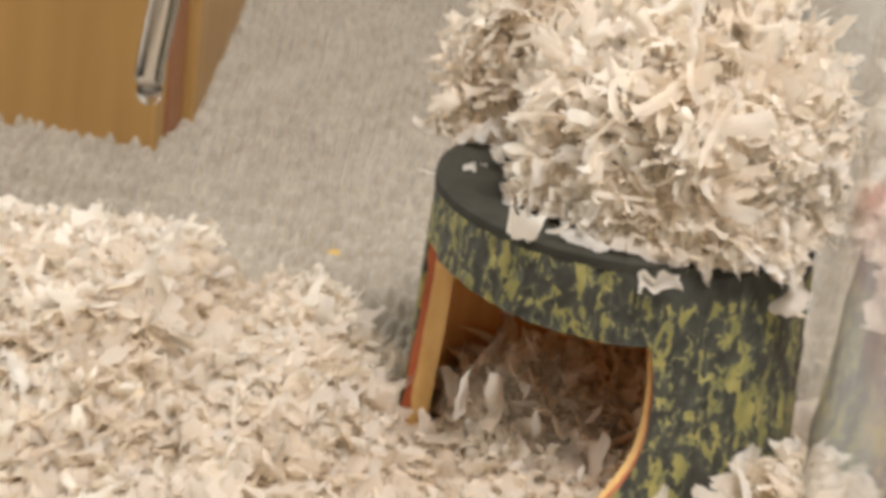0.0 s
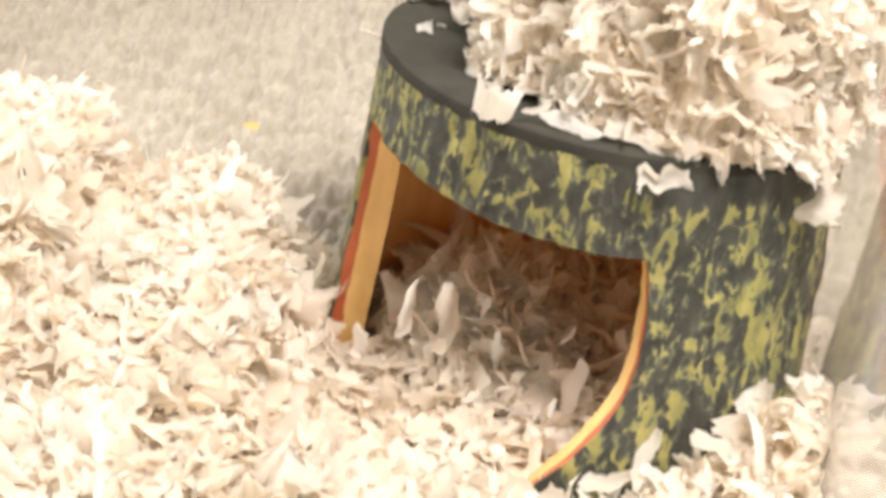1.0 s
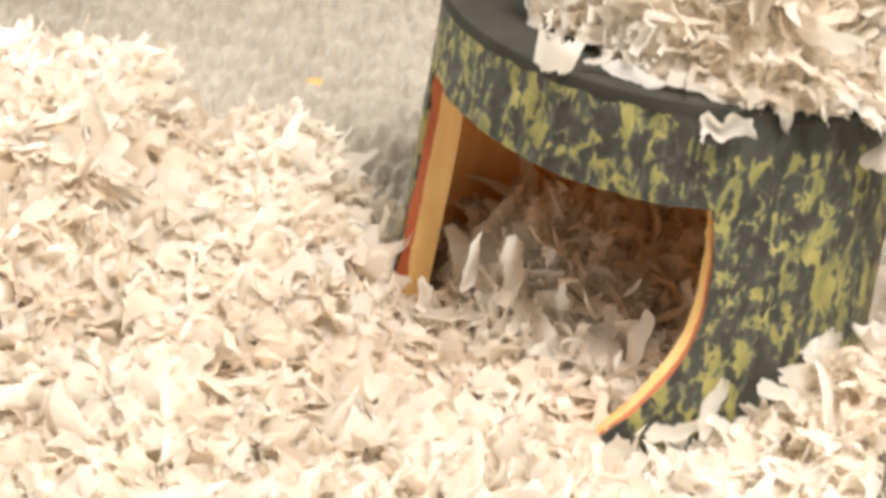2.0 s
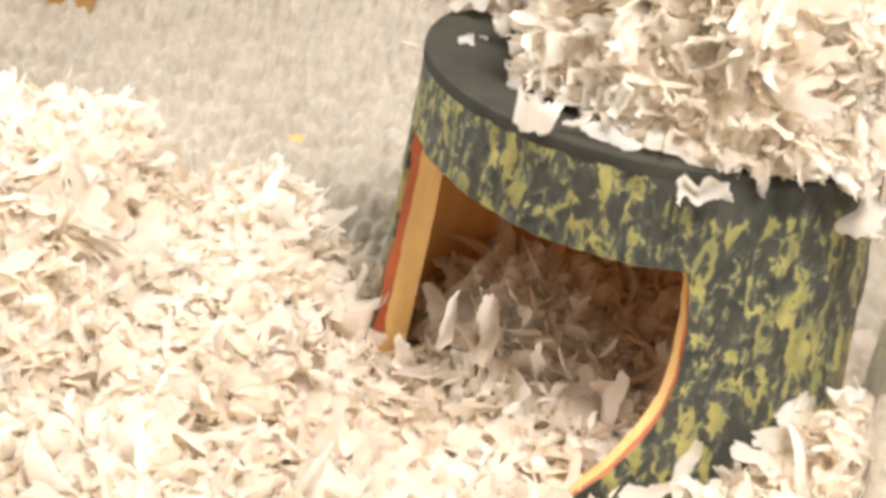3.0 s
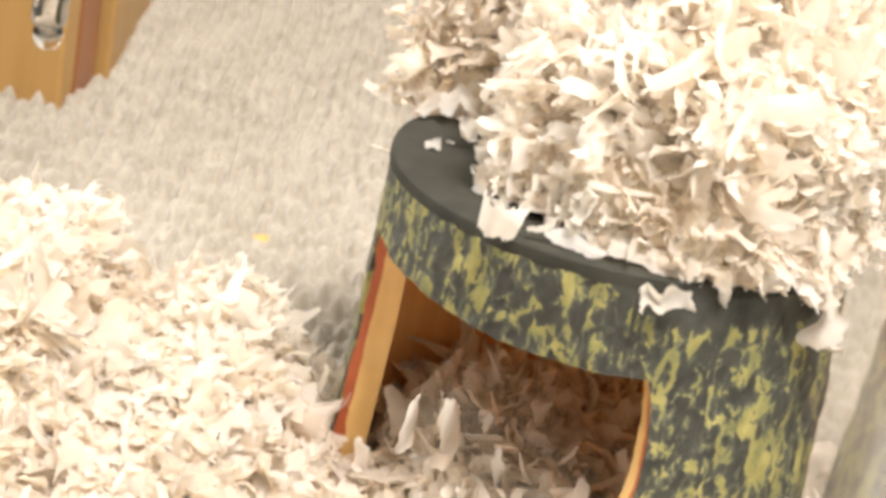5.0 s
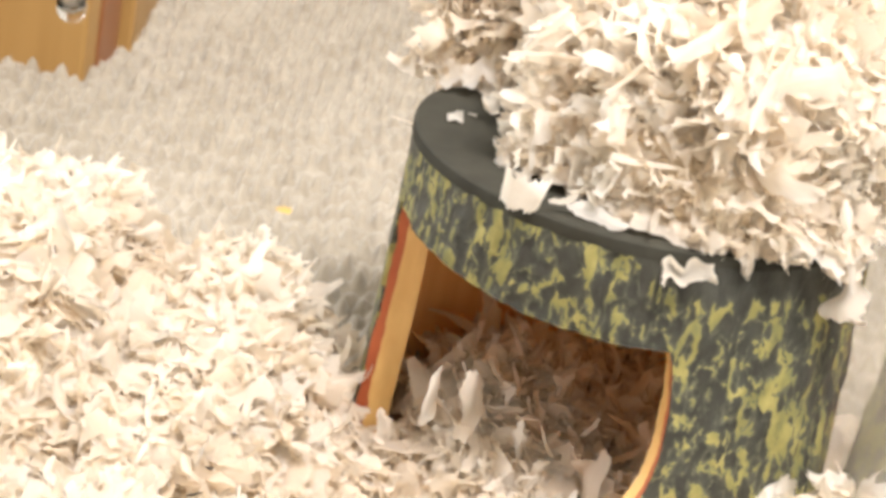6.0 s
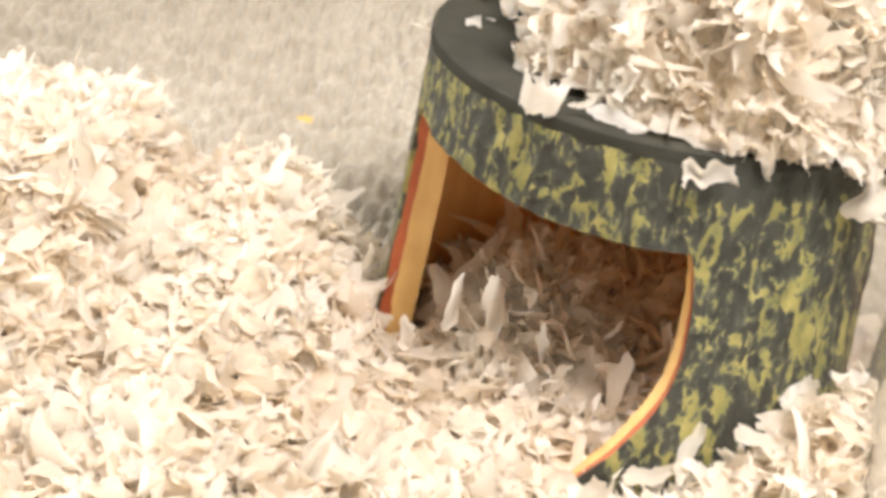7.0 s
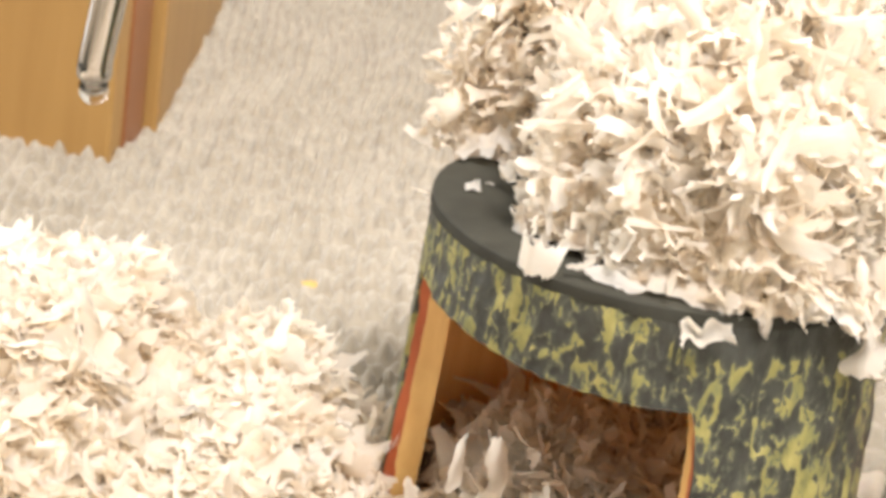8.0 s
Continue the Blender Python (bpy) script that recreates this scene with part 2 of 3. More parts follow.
# ---------------------------------------------------------------- knitted blanket behind the bedding
def blanket():
    nx, ny = 560, 600
    xs, ys = np.linspace(-0.46, GX - 0.003, nx), 0.03 + 1.05 * np.linspace(0, 1, ny) ** 1.6
    X, Y = np.meshgrid(xs, ys)
    coarse_x, coarse_y = np.linspace(-0.46, GX, 60), np.linspace(0.0, 1.1, 120)
    waves = np.array([[wrinkle(x, y, 0, 14.0) for x in coarse_x] for y in coarse_y])
    waves = np.stack([np.interp(xs, coarse_x, row) for row in waves])
    waves = np.stack([np.interp(ys, coarse_y, col) for col in waves.T], 1)
    p, q = 0.0165, 0.0118
    c = (X + 0.149 * Y + 0.004 * waves) / p + 0.10 * np.sin(Y * 29.0) + 0.06 * np.sin(Y * 71.0 + X * 40)
    fr = c - np.floor(c)
    rib = np.abs(np.sin(np.pi * fr)) ** 0.35
    u = 3 * c
    v = Y / q + 0.5 * np.mod(np.floor(u), 2) + 0.31 * np.floor(c) + 0.12 * np.sin(np.floor(u) * 4.1 + Y * 60.0)
    nub = np.abs(np.sin(np.pi * (u - np.floor(u)))) ** 0.9 * np.abs(np.sin(np.pi * v)) ** 0.9 * (0.6 + 0.4 * rib)
    size = 0.78 + 0.44 * np.sin(np.floor(u) * 12.9898 + np.floor(v) * 78.233)
    Z = 0.0012 + 0.0022 * rib + 0.0056 * nub * size
    Z += 0.0022 * waves + 0.0001 * np.random.default_rng(3).normal(0, 1, Z.shape)
    Z = np.maximum(Z, 0.0008)
    verts = np.stack([X, Y, Z], -1).reshape(-1, 3)
    i = (np.arange(ny - 1)[:, None] * nx + np.arange(nx - 1)[None, :]).reshape(-1)
    faces = np.stack([i, i + 1, i + nx + 1, i + nx], -1).tolist()
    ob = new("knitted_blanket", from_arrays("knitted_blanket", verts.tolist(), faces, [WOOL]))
    return tagged(ob, "cream chunky ribbed knitted wool blanket spread flat", "blanket")


blanket()

# ---------------------------------------------------------------- wooden house far back, and the drinking spout
house = tagged(new("wooden_house"), "varnished pine house with a reddish corner strip on the blanket", "wooden house")
part("front_board", box(-0.50, -0.2165, 0.222, 0.237, 0.0, 0.34, 0.0015), PINE, house)
part("corner_strip", box(-0.262, -0.2156, 0.2375, 0.2610, 0.0, 0.34, 0.001), RED_PINE, house, "reddish brown corner strip")
side = part("side_board", box(-0.045, 0.0, 0.0, 0.36, 0.0, 0.34, 0.0015), PINE, house)
side.matrix_local = pose(-0.2112, 0.2655, 0.0, 0, 0, 8.5)


def tube(points, radius, sides=28):
    bm = bmesh.new()
    pts = [Vector(p) for p in points]
    rings = []
    for k, p in enumerate(pts):
        d = (pts[min(k + 1, len(pts) - 1)] - pts[max(k - 1, 0)]).normalized()
        a = Vector((1, 0, 0))
        b = d.cross(a).normalized()
        r = radius[k] if isinstance(radius, list) else radius
        rings.append([bm.verts.new(p + r * (math.cos(s) * a + math.sin(s) * b)) for s in [2 * math.pi * j / sides for j in range(sides)]])
    for r0, r1 in zip(rings, rings[1:]):
        for j in range(sides):
            bm.faces.new((r0[j], r0[(j + 1) % sides], r1[(j + 1) % sides], r1[j]))
    bmesh.ops.recalc_face_normals(bm, faces=bm.faces[:])
    return bm


def drinking_spout():
    sx, sy, sz = -0.1720, 0.06, 0.0884
    spout = tagged(new("drinking_spout"), "shiny steel water bottle spout with a hanging drop", "spout")
    pts, rad = [], []
    for dz, r in ((0.006, 0.0036), (0.0008, 0.0036), (0.0, 0.0042), (0.0006, 0.0049), (0.0022, 0.0053), (0.0045, 0.0053), (0.006, 0.0052)):
        pts.append((sx, sy, sz + dz))
        rad.append(r)
    pts += [(sx + 0.0060, sy, sz + 0.05), (sx + 0.013, sy, sz + 0.11)]
    rad += [0.0052, 0.0052]
    for k in range(1, 9):
        a = k * math.pi / 16
        pts.append((sx + 0.013, sy + 0.05 * (1 - math.cos(a)), sz + 0.11 + 0.05 * math.sin(a)))
        rad.append(0.0052)
    pts.append((sx - 0.055, 0.225, sz + 0.16))
    rad.append(0.0052)
    pipe = part("tube", tube(pts, rad), STEEL, spout, "", True)
    bm = bmesh.new()
    bmesh.ops.create_uvsphere(bm, u_segments=24, v_segments=16, radius=0.0039, matrix=Matrix.Translation((sx, sy, sz - 0.0006)))
    part("ball", bm, STEEL, pipe, "steel ball", True)
    bm = bmesh.new()
    bmesh.ops.create_uvsphere(bm, u_segments=24, v_segments=16, radius=0.0044, matrix=Matrix.Translation((sx + 0.0002, sy, sz - 0.0026)) @ Matrix.Diagonal((1, 1, 1.15, 1)))
    part("water_drop", bm, DROP, pipe, "clear water drop", True)


drinking_spout()

# unidentified orange red thing outside the pane, given a made-up tube shape
bm = tube([(0.1190, 0.06, -0.008), (0.1130, 0.06, 0.026), (0.1055, 0.06, 0.048), (0.0985, 0.06, 0.072), (0.0955, 0.06, 0.090), (0.0955, 0.06, 0.094)], [0.021, 0.020, 0.020, 0.020, 0.020, 0.016])
bmesh.ops.contextual_create(bm, geom=[e for e in bm.edges if e.is_boundary])
tagged(part("plastic_tube", bm, ORANGE, None, "", True), "unidentified orange red object beside the glass pane", "tube")

# ---------------------------------------------------------------- the hide
H, R0, FLARE, THICK = 0.10, 0.0579, 0.056, 0.0095


def shell_radius(z, a=0.0):
    """The shell flares downwards and swells a little at the back left, under the roof."""
    a = (a + 180.0) % 360.0 - 180.0
    lift = min(max((z - 0.055) / 0.045, 0.0), 1.0)
    return R0 + FLARE * (H - z) + 0.0022 * lift * math.exp(-((a + 105.0) / 42.0) ** 2)


def jamb_angle(z):
    """Right edge of the opening, in degrees from the front."""
    return float(np.interp(z, [0.0, 0.0108, 0.0214, 0.031, 0.039, 0.048, 0.06, 0.071, 0.0752], [-12.0, -2.4, 6.1, 12.1, 15.7, 17.3, 17.2, 15.8, 14.2]))


LEFT, SPAN0 = -76.0, 14.2


def lintel_height(a):
    return float(np.interp(a, [LEFT, -55, -27, 0, SPAN0], [0.0805, 0.0783, 0.0762, 0.0750, 0.0752]))


def hide():
    thing = tagged(new("hamster_hide"), "round wooden hide painted dark with olive bark streaks, open front", "small animal hide")
    verts, index, faces, mats = [], {}, [], []

    def point(a, z, depth):
        r = shell_radius(z, a)
        if depth == 0:
            s = math.radians(a)
            x, y = math.sin(s), -math.cos(s)
            r += min(1.0, (H - z) / 0.006) * 0.0010 * wrinkle(x * 0.057, y * 0.057, z * 0.3, 130.0) + min(1.0, (H - z) / 0.006) * 0.0004 * wrinkle(x * 0.057, y * 0.057, z, 260.0)
        else:
            if depth < 1:
                depth += 0.07 * wrinkle(0.3 * depth, a * 0.0005, z, 160.0)
            r -= THICK * depth
            # the right cut leans inwards
            a += 0.6 * depth * math.exp(-max(0.0, a - jamb_angle(z)) / 8.0) if a > -40 and a < 120 and z < 0.0752 else 0.0
            a += 0.5 * wrinkle(0, a * 0.001, z, 300.0) * depth
        s = math.radians(a)
        return (r * math.sin(s), -r * math.cos(s), z)

    def vert(a, z, depth):
        key = (round(math.fmod(a + 720, 360), 3), round(z, 6), depth)
        if key not in index:
            index[key] = len(verts)
            verts.append(point(a, z, depth))
        return index[key]

    def quad(p, m):
        ids = [vert(*q) for q in p]
        if len(set(ids)) == 4:
            faces.append(ids)
            mats.append(m)

    nl, nu, na, nf = 44, 16, 150, 60
    layers = [0, 0.07, 0.34, 1]
    strip = [0, 2, 3]

    def grid(rows):
        # rows: list of rows of (angle, height)
        for r0, r1 in zip(rows, rows[1:]):
            for k in range(len(r0) - 1):
                quad([(*r0[k], 0), (*r0[k + 1], 0), (*r1[k + 1], 0), (*r1[k], 0)], 0)
                quad([(*r0[k], 1), (*r1[k], 1), (*r1[k + 1], 1), (*r0[k + 1], 1)], 1)

    def edge(line):
        for p, q in zip(line, line[1:]):
            for d0, d1, m in zip(layers, layers[1:], strip):
                quad([(*p, d0), (*p, d1), (*q, d1), (*q, d0)], m)

    low_rows = []
    for i in range(nl + 1):
        row = []
        for k in range(na + 1):
            f = k / na
            zt = lintel_height(SPAN0) + f * (lintel_height(LEFT) - lintel_height(SPAN0))
            z = zt * i / nl
            a0 = jamb_angle(z) if i < nl else SPAN0
            row.append((a0 + f * (LEFT + 360 - a0), z))
        low_rows.append(row)
    up_rows = []
    for i in range(nu + 1):
        row = []
        for k in range(na + 1):
            f = k / na
            zt = lintel_height(SPAN0) + f * (lintel_height(LEFT) - lintel_height(SPAN0))
            row.append((SPAN0 + f * (LEFT + 360 - SPAN0), zt + (H - 0.0030 - zt) * (i / nu)))
        up_rows.append(row)
    front = []
    for i in range(nu + 1):
        row = []
        for k in range(nf + 1):
            a = LEFT + (SPAN0 - LEFT) * k / nf
            zt = lintel_height(a)
            row.append((a, zt + (H - 0.0030 - zt) * (i / nu)))
        front.append(row)
    for rows in (low_rows, up_rows, front):
        grid(rows)
    edge([r[0] for r in low_rows])
    edge([r[-1] for r in low_rows])
    edge(front[0])
    edge(low_rows[0])
    edge(up_rows[-1])
    edge(front[-1])
    me = from_arrays("shell", verts, faces, [BARK, INNER, RED, CUT], mats)
    bm = bmesh.new()
    bm.from_mesh(me)
    bmesh.ops.recalc_face_normals(bm, faces=bm.faces[:])
    bm.to_mesh(me)
    bm.free()
    places = [tuple(v.co) for v in me.vertices]
    sides = [(list(q.vertices), q.material_index) for q in me.polygons]
    bpy.data.meshes.remove(me)

    def layer(name, k, mat, parent, label=""):
        own = [f for f, m in sides if m == k]
        ids = {v: n for n, v in enumerate(sorted({v for f in own for v in f}))}
        piece = from_arrays(name, [places[v] for v in ids], [[ids[v] for v in f] for f in own], [mat])
        piece.set_sharp_from_angle(angle=radians(50))
        return mesh_part(name, piece, parent, label)

    wall = layer("wall", 0, BARK, thing, "charcoal bark wall with olive brush marks")
    layer("lining", 1, INNER, wall, "bare orange wood lining")
    layer("red_ply", 2, RED, wall, "thin red ply in the cut edge")
    layer("cut_edge", 3, CUT, wall, "pale yellow cut wood edge")

    bm = bmesh.new()
    prof = [(0.0005, 0.0), (0.030, 0.0), (0.050, 0.0), (0.0570, 0.0), (0.0574, 0.0), (0.0580, -0.0004), (0.0582, -0.0012), (0.0582, -0.0034)]
    swell = [shell_radius(H, math.degrees(math.atan2(math.cos(2 * math.pi * j / 96), -math.sin(2 * math.pi * j / 96)))) / R0 for j in range(96)]
    rings = [[bm.verts.new((q * r * math.cos(2 * math.pi * j / 96), q * r * math.sin(2 * math.pi * j / 96), H + z)) for j, q in enumerate(swell)] for r, z in prof]
    rings.append([bm.verts.new((0.0475 * math.cos(2 * math.pi * j / 96), 0.0475 * math.sin(2 * math.pi * j / 96), H - 0.0026)) for j in range(96)])
    rings.append([bm.verts.new((0.047 * math.cos(2 * math.pi * j / 96), 0.047 * math.sin(2 * math.pi * j / 96), H - 0.008)) for j in range(96)])
    rings.append([bm.verts.new((0.0005 * math.cos(2 * math.pi * j / 96), 0.0005 * math.sin(2 * math.pi * j / 96), H - 0.008)) for j in range(96)])
    for r0, r1 in zip(rings, rings[1:]):
        for j in range(96):
            bm.faces.new((r0[j], r1[j], r1[(j + 1) % 96], r0[(j + 1) % 96]))
    bm.faces.new(rings[0])
    bm.faces.new(rings[-1][::-1])
    bmesh.ops.recalc_face_normals(bm, faces=bm.faces[:])
    part("roof", bm, ROOF, thing, "smooth charcoal painted round roof", True).data.set_sharp_from_angle(angle=radians(40))
    bm = bmesh.new()
    bmesh.ops.create_cone(bm, cap_ends=True, segments=72, radius1=0.0480, radius2=0.0480, depth=0.003, matrix=Matrix.Translation((0, 0, H - 0.0098)))
    part("underside", bm, INNER, thing, "bare wooden roof underside")
    return thing


hide()

# ---------------------------------------------------------------- shavings
rng = np.random.default_rng(7)
NU, NV = 11, 5


def crumple(n):
    """Soft dents over n flakes, in shares of their width."""
    a = rng.normal(0, 0.16, (n, 4, 3))
    a = np.stack([[np.interp(np.linspace(0, 3, NU), range(4), a[k, :, j]) for j in range(3)] for k in range(n)])
    a = np.moveaxis(a, 1, 2)
    half = 0.5 * (a[:, :, :-1] + a[:, :, 1:])
    full = np.empty((n, NU, NV))
    full[:, :, 0::2], full[:, :, 1::2] = a, half
    return full + rng.normal(0, 0.035, (n, NU, NV))


def shaving_shapes(n, length, width, curl, centre, spread, up=None, size=1.0):
    """n curled flakes of wood: an array (n, NU * NV, 5) of places and grain coordinates."""
    L = size * length * np.exp(np.clip(rng.normal(0, 0.36, n), -1, 0.55))
    W = size * width * np.exp(np.clip(rng.normal(-0.05, 0.5, n), -1.3, 0.6))
    W = np.minimum(W, L * 0.75)
    u = np.linspace(-1, 1, NU)[None, :, None]
    v = np.linspace(-1, 1, NV)[None, None, :]
    prof = rng.uniform(0.55, 1.12, (n, NU))
    prof[:, 1:-1] = 0.5 * prof[:, 1:-1] + 0.25 * (prof[:, :-2] + prof[:, 2:])
    prof[:, 0] = rng.uniform(0.35, 1.05, n)
    prof[:, -1] = rng.uniform(0.35, 1.05, n)
    prof[:, 1] = np.minimum(prof[:, 1], prof[:, 0] + 0.45)
    prof[:, -2] = np.minimum(prof[:, -2], prof[:, -1] + 0.45)
    prof = prof[:, :, None]
    side = rng.normal(0, 0.16, (n, NU, 1)) * W[:, None, None] * 0.5 + rng.uniform(-0.5, 0.5, (n, 1, 1)) * W[:, None, None] * u * u
    s = u * L[:, None, None] / 2 * (1 + rng.normal(0, 0.03, (n, NU, NV)))
    # torn ends and frayed sides
    s = s - np.sign(u) * np.where(np.abs(u) > 0.95, 1.0, np.where(np.abs(u) > 0.7, 0.35, 0.0)) * rng.uniform(0.0, 0.38, (n, 1, NV)) * W[:, None, None]
    torn = np.where(np.abs(v) > 0.9, 0.15, 0.05)
    c = v * prof * W[:, None, None] / 2 * (1 + rng.normal(0, 1, (n, NU, NV)) * torn) + side
    k = rng.normal(0, curl, (n, 1, 1)) / L[:, None, None] * 2
    k = np.where(np.abs(k) < 1e-3, 1e-3, k)
    kv = rng.normal(0, curl * 0.6, (n, 1, 1)) / W[:, None, None]
    x = np.sin(k * s) / k
    z = (1 - np.cos(k * s)) / k
    tw = rng.normal(0, 0.55, (n, 1, 1)) * u
    cz = 0.5 * kv * c * c + np.where(rng.random((n, 1, 1)) < 0.35, rng.normal(0, 0.5, (n, 1, 1)), 0.0) * np.abs(c)
    y = c * np.cos(tw) - cz * np.sin(tw)
    z = z + c * np.sin(tw) + cz * np.cos(tw) + crumple(n) * W[:, None, None]
    P = np.stack([np.broadcast_to(x, y.shape), y, z], -1).reshape(n, -1, 3)
    nrm = rng.normal(0, 1, (n, 3)) * spread + (np.array([0, 0, 1.0]) if up is None else up)
    nrm /= np.linalg.norm(nrm, axis=1, keepdims=True)
    t = rng.normal(0, 1, (n, 3))
    t -= (t * nrm).sum(1, keepdims=True) * nrm
    t /= np.linalg.norm(t, axis=1, keepdims=True)
    B = np.stack([t, np.cross(nrm, t), nrm], 1)
    w = np.stack([np.broadcast_to(s, c.shape), c], -1).reshape(n, -1, 2) + rng.uniform(-3, 3, (n, 1, 2))
    return np.concatenate([np.einsum("nij,njk->nik", P, B) + centre[:, None, :], w], -1)


QUADS = np.array([(i * NV + j, (i + 1) * NV + j, (i + 1) * NV + j + 1, i * NV + j + 1) for i in range(NU - 1) for j in range(NV - 1)])


def shavings(name, shapes, parent, mat):
    n = len(shapes)
    shapes[..., 0] = np.minimum(shapes[..., 0], GX - 0.0006)
    faces = (QUADS[None] + (np.arange(n) * NU * NV)[:, None, None]).reshape(-1, 4)
    me = from_arrays(name, shapes[..., :3].reshape(-1, 3).tolist(), faces.tolist(), [mat], uv=shapes[..., 3:].reshape(-1, 2))
    return mesh_part(name, me, parent)


def singles(shapes, parent):
    shapes[..., 0] = np.minimum(shapes[..., 0], GX - 0.0006)
    for s in shapes:
        mid = s[:, :3].mean(0)
        ob = mesh_part("shaving", from_arrays("shaving", (s[:, :3] - mid).tolist(), QUADS.tolist(), [SHAVING], uv=s[:, 3:]), parent)
        ob.location = mid


def smooth(a, b, x):
    t = np.clip((x - a) / (b - a), 0, 1)
    return t * t * (3 - 2 * t)


def bed_height(x, y):
    """Height of the packed bedding."""
    x, y = np.asarray(x, float), np.asarray(y, float)
    crest = np.interp(x, [-0.30, -0.19, -0.155, -0.139, -0.129, -0.1235, -0.113, -0.098, -0.086, -0.076, -0.067, -0.058], [0.030, 0.038, 0.0435, 0.0415, 0.0275, 0.0245, 0.0285, 0.0335, 0.027, 0.014, 0.004, 0.0])
    h = 0.008 + crest * smooth(-0.14, -0.012, y)
    back = np.interp(x, [-0.3, -0.1, -0.06, 0.0], [0.012, 0.012, 0.0, 0.045])
    h = h * (1 - smooth(back, back + 0.045, y))
    rho = np.hypot(x, y)
    inside = smooth(0.060, 0.040, rho)
    h = h + inside * (0.007 + 0.007 * smooth(-0.045, 0.02, y) - 0.006 * smooth(0.0, 0.03, x) + 0.014 * np.exp(-((x + 0.022) / 0.018) ** 2 - ((y + 0.005) / 0.025) ** 2))
    h = h + 0.032 * np.exp(-((x - 0.060) / 0.028) ** 2 - ((y + 0.048) / 0.030) ** 2)
    h = h + 0.013 * np.exp(-((x + 0.070) / 0.018) ** 2 - ((y + 0.030) / 0.028) ** 2)
    return h


def bedding():
    thing = tagged(new("wood_shaving_bedding"), "deep loose bedding of cream curled wood shavings", "bedding", kind="stuff")
    nx, ny = 130, 90
    xs, ys = np.linspace(-0.30, GX - 0.002, nx), np.linspace(-0.29, 0.075, ny)
    X, Y = np.meshgrid(xs, ys)
    Z = np.maximum(bed_height(X, Y) - 0.003, 0.0006)
    Z = Z + np.array([[0.002 * wrinkle(x, y, 0, 90.0) for x in xs] for y in ys]) * (Z > 0.003)
    i = (np.arange(ny - 1)[:, None] * nx + np.arange(nx - 1)[None, :]).reshape(-1)
    mesh_part("packed_layer", from_arrays("packed_layer", np.stack([X, Y, Z], -1).reshape(-1, 3).tolist(), np.stack([i, i + 1, i + nx + 1, i + nx], -1).tolist(), [CORE]), thing)

    def spots(n, x0, x1, y0, y1):
        p = np.stack([rng.uniform(x0, x1, n), rng.uniform(y0, y1, n)], 1)
        h = bed_height(p[:, 0], p[:, 1])
        rho = np.hypot(p[:, 0], p[:, 1])
        ang = np.degrees(np.arctan2(p[:, 0], -p[:, 1]))
        ok = (h > 0.004) & ((rho < 0.047) | (rho > 0.068) | ((ang > -66) & (ang < -4))) & (p[:, 0] < GX - 0.001)
        p, h = p[ok], h[ok]
        return np.stack([p[:, 0], p[:, 1], h + rng.uniform(-0.002, 0.0045, len(h))], 1)

    c = spots(7600, -0.235, GX, -0.20, 0.06)
    shavings("shavings", shaving_shapes(len(c), 0.0148, 0.0080, 0.95, c, 0.66), thing, SHAVINGS)
    c = spots(1300, -0.235, GX, -0.20, 0.06)
    shavings("shavings", shaving_shapes(len(c), 0.0180, 0.0024, 1.8, c + np.array([0, 0, 0.001]), 0.5), thing, SHAVINGS)
    c = spots(1500, -0.30, GX, -0.285, -0.19)
    shavings("shavings", shaving_shapes(len(c), 0.0130, 0.0055, 1.1, c, 0.8), thing, SHAVINGS)
    c = spots(520, -0.05, 0.05, -0.05, 0.05)
    shavings("shavings", shaving_shapes(len(c), 0.0205, 0.0062, 1.25, c + np.array([0, 0, 0.002]), 1.1), thing, SHAVINGS)
    c = spots(360, -0.19, 0.03, -0.15, -0.01)
    c[:, 2] += 0.003
    singles(shaving_shapes(len(c), 0.0175, 0.0098, 0.85, c, 0.65)[:290], thing)


bedding()

PILE_C = (0.006, 0.020)


def pile_height(x, y):
    """Height of the heap and distance from its edge."""
    rho = np.hypot(x, y)
    a, b = x + 0.0335, y - 0.0215
    d = 0.5 * (a + b + np.sqrt((a - b) ** 2 + 0.013 ** 2)) - 0.001
    d = np.minimum(d, (x + 0.0295) * 0.646 + (y + 0.0312) * 0.763)
    reach = np.where((x < -0.02) & (y > 0.01), 0.0745, 0.0645)
    d = np.minimum(np.minimum(d, reach - rho), y + 0.0545)
    d = d + 0.0025 * np.sin(x * 170 + 1) * np.sin(y * 150)
    h = 0.1015 + 0.074 * np.clip(d / 0.046, 0, 1) ** 0.62
    return np.minimum(h, 0.110 + 1.55 * np.maximum(x + 0.070, 0.0)), d


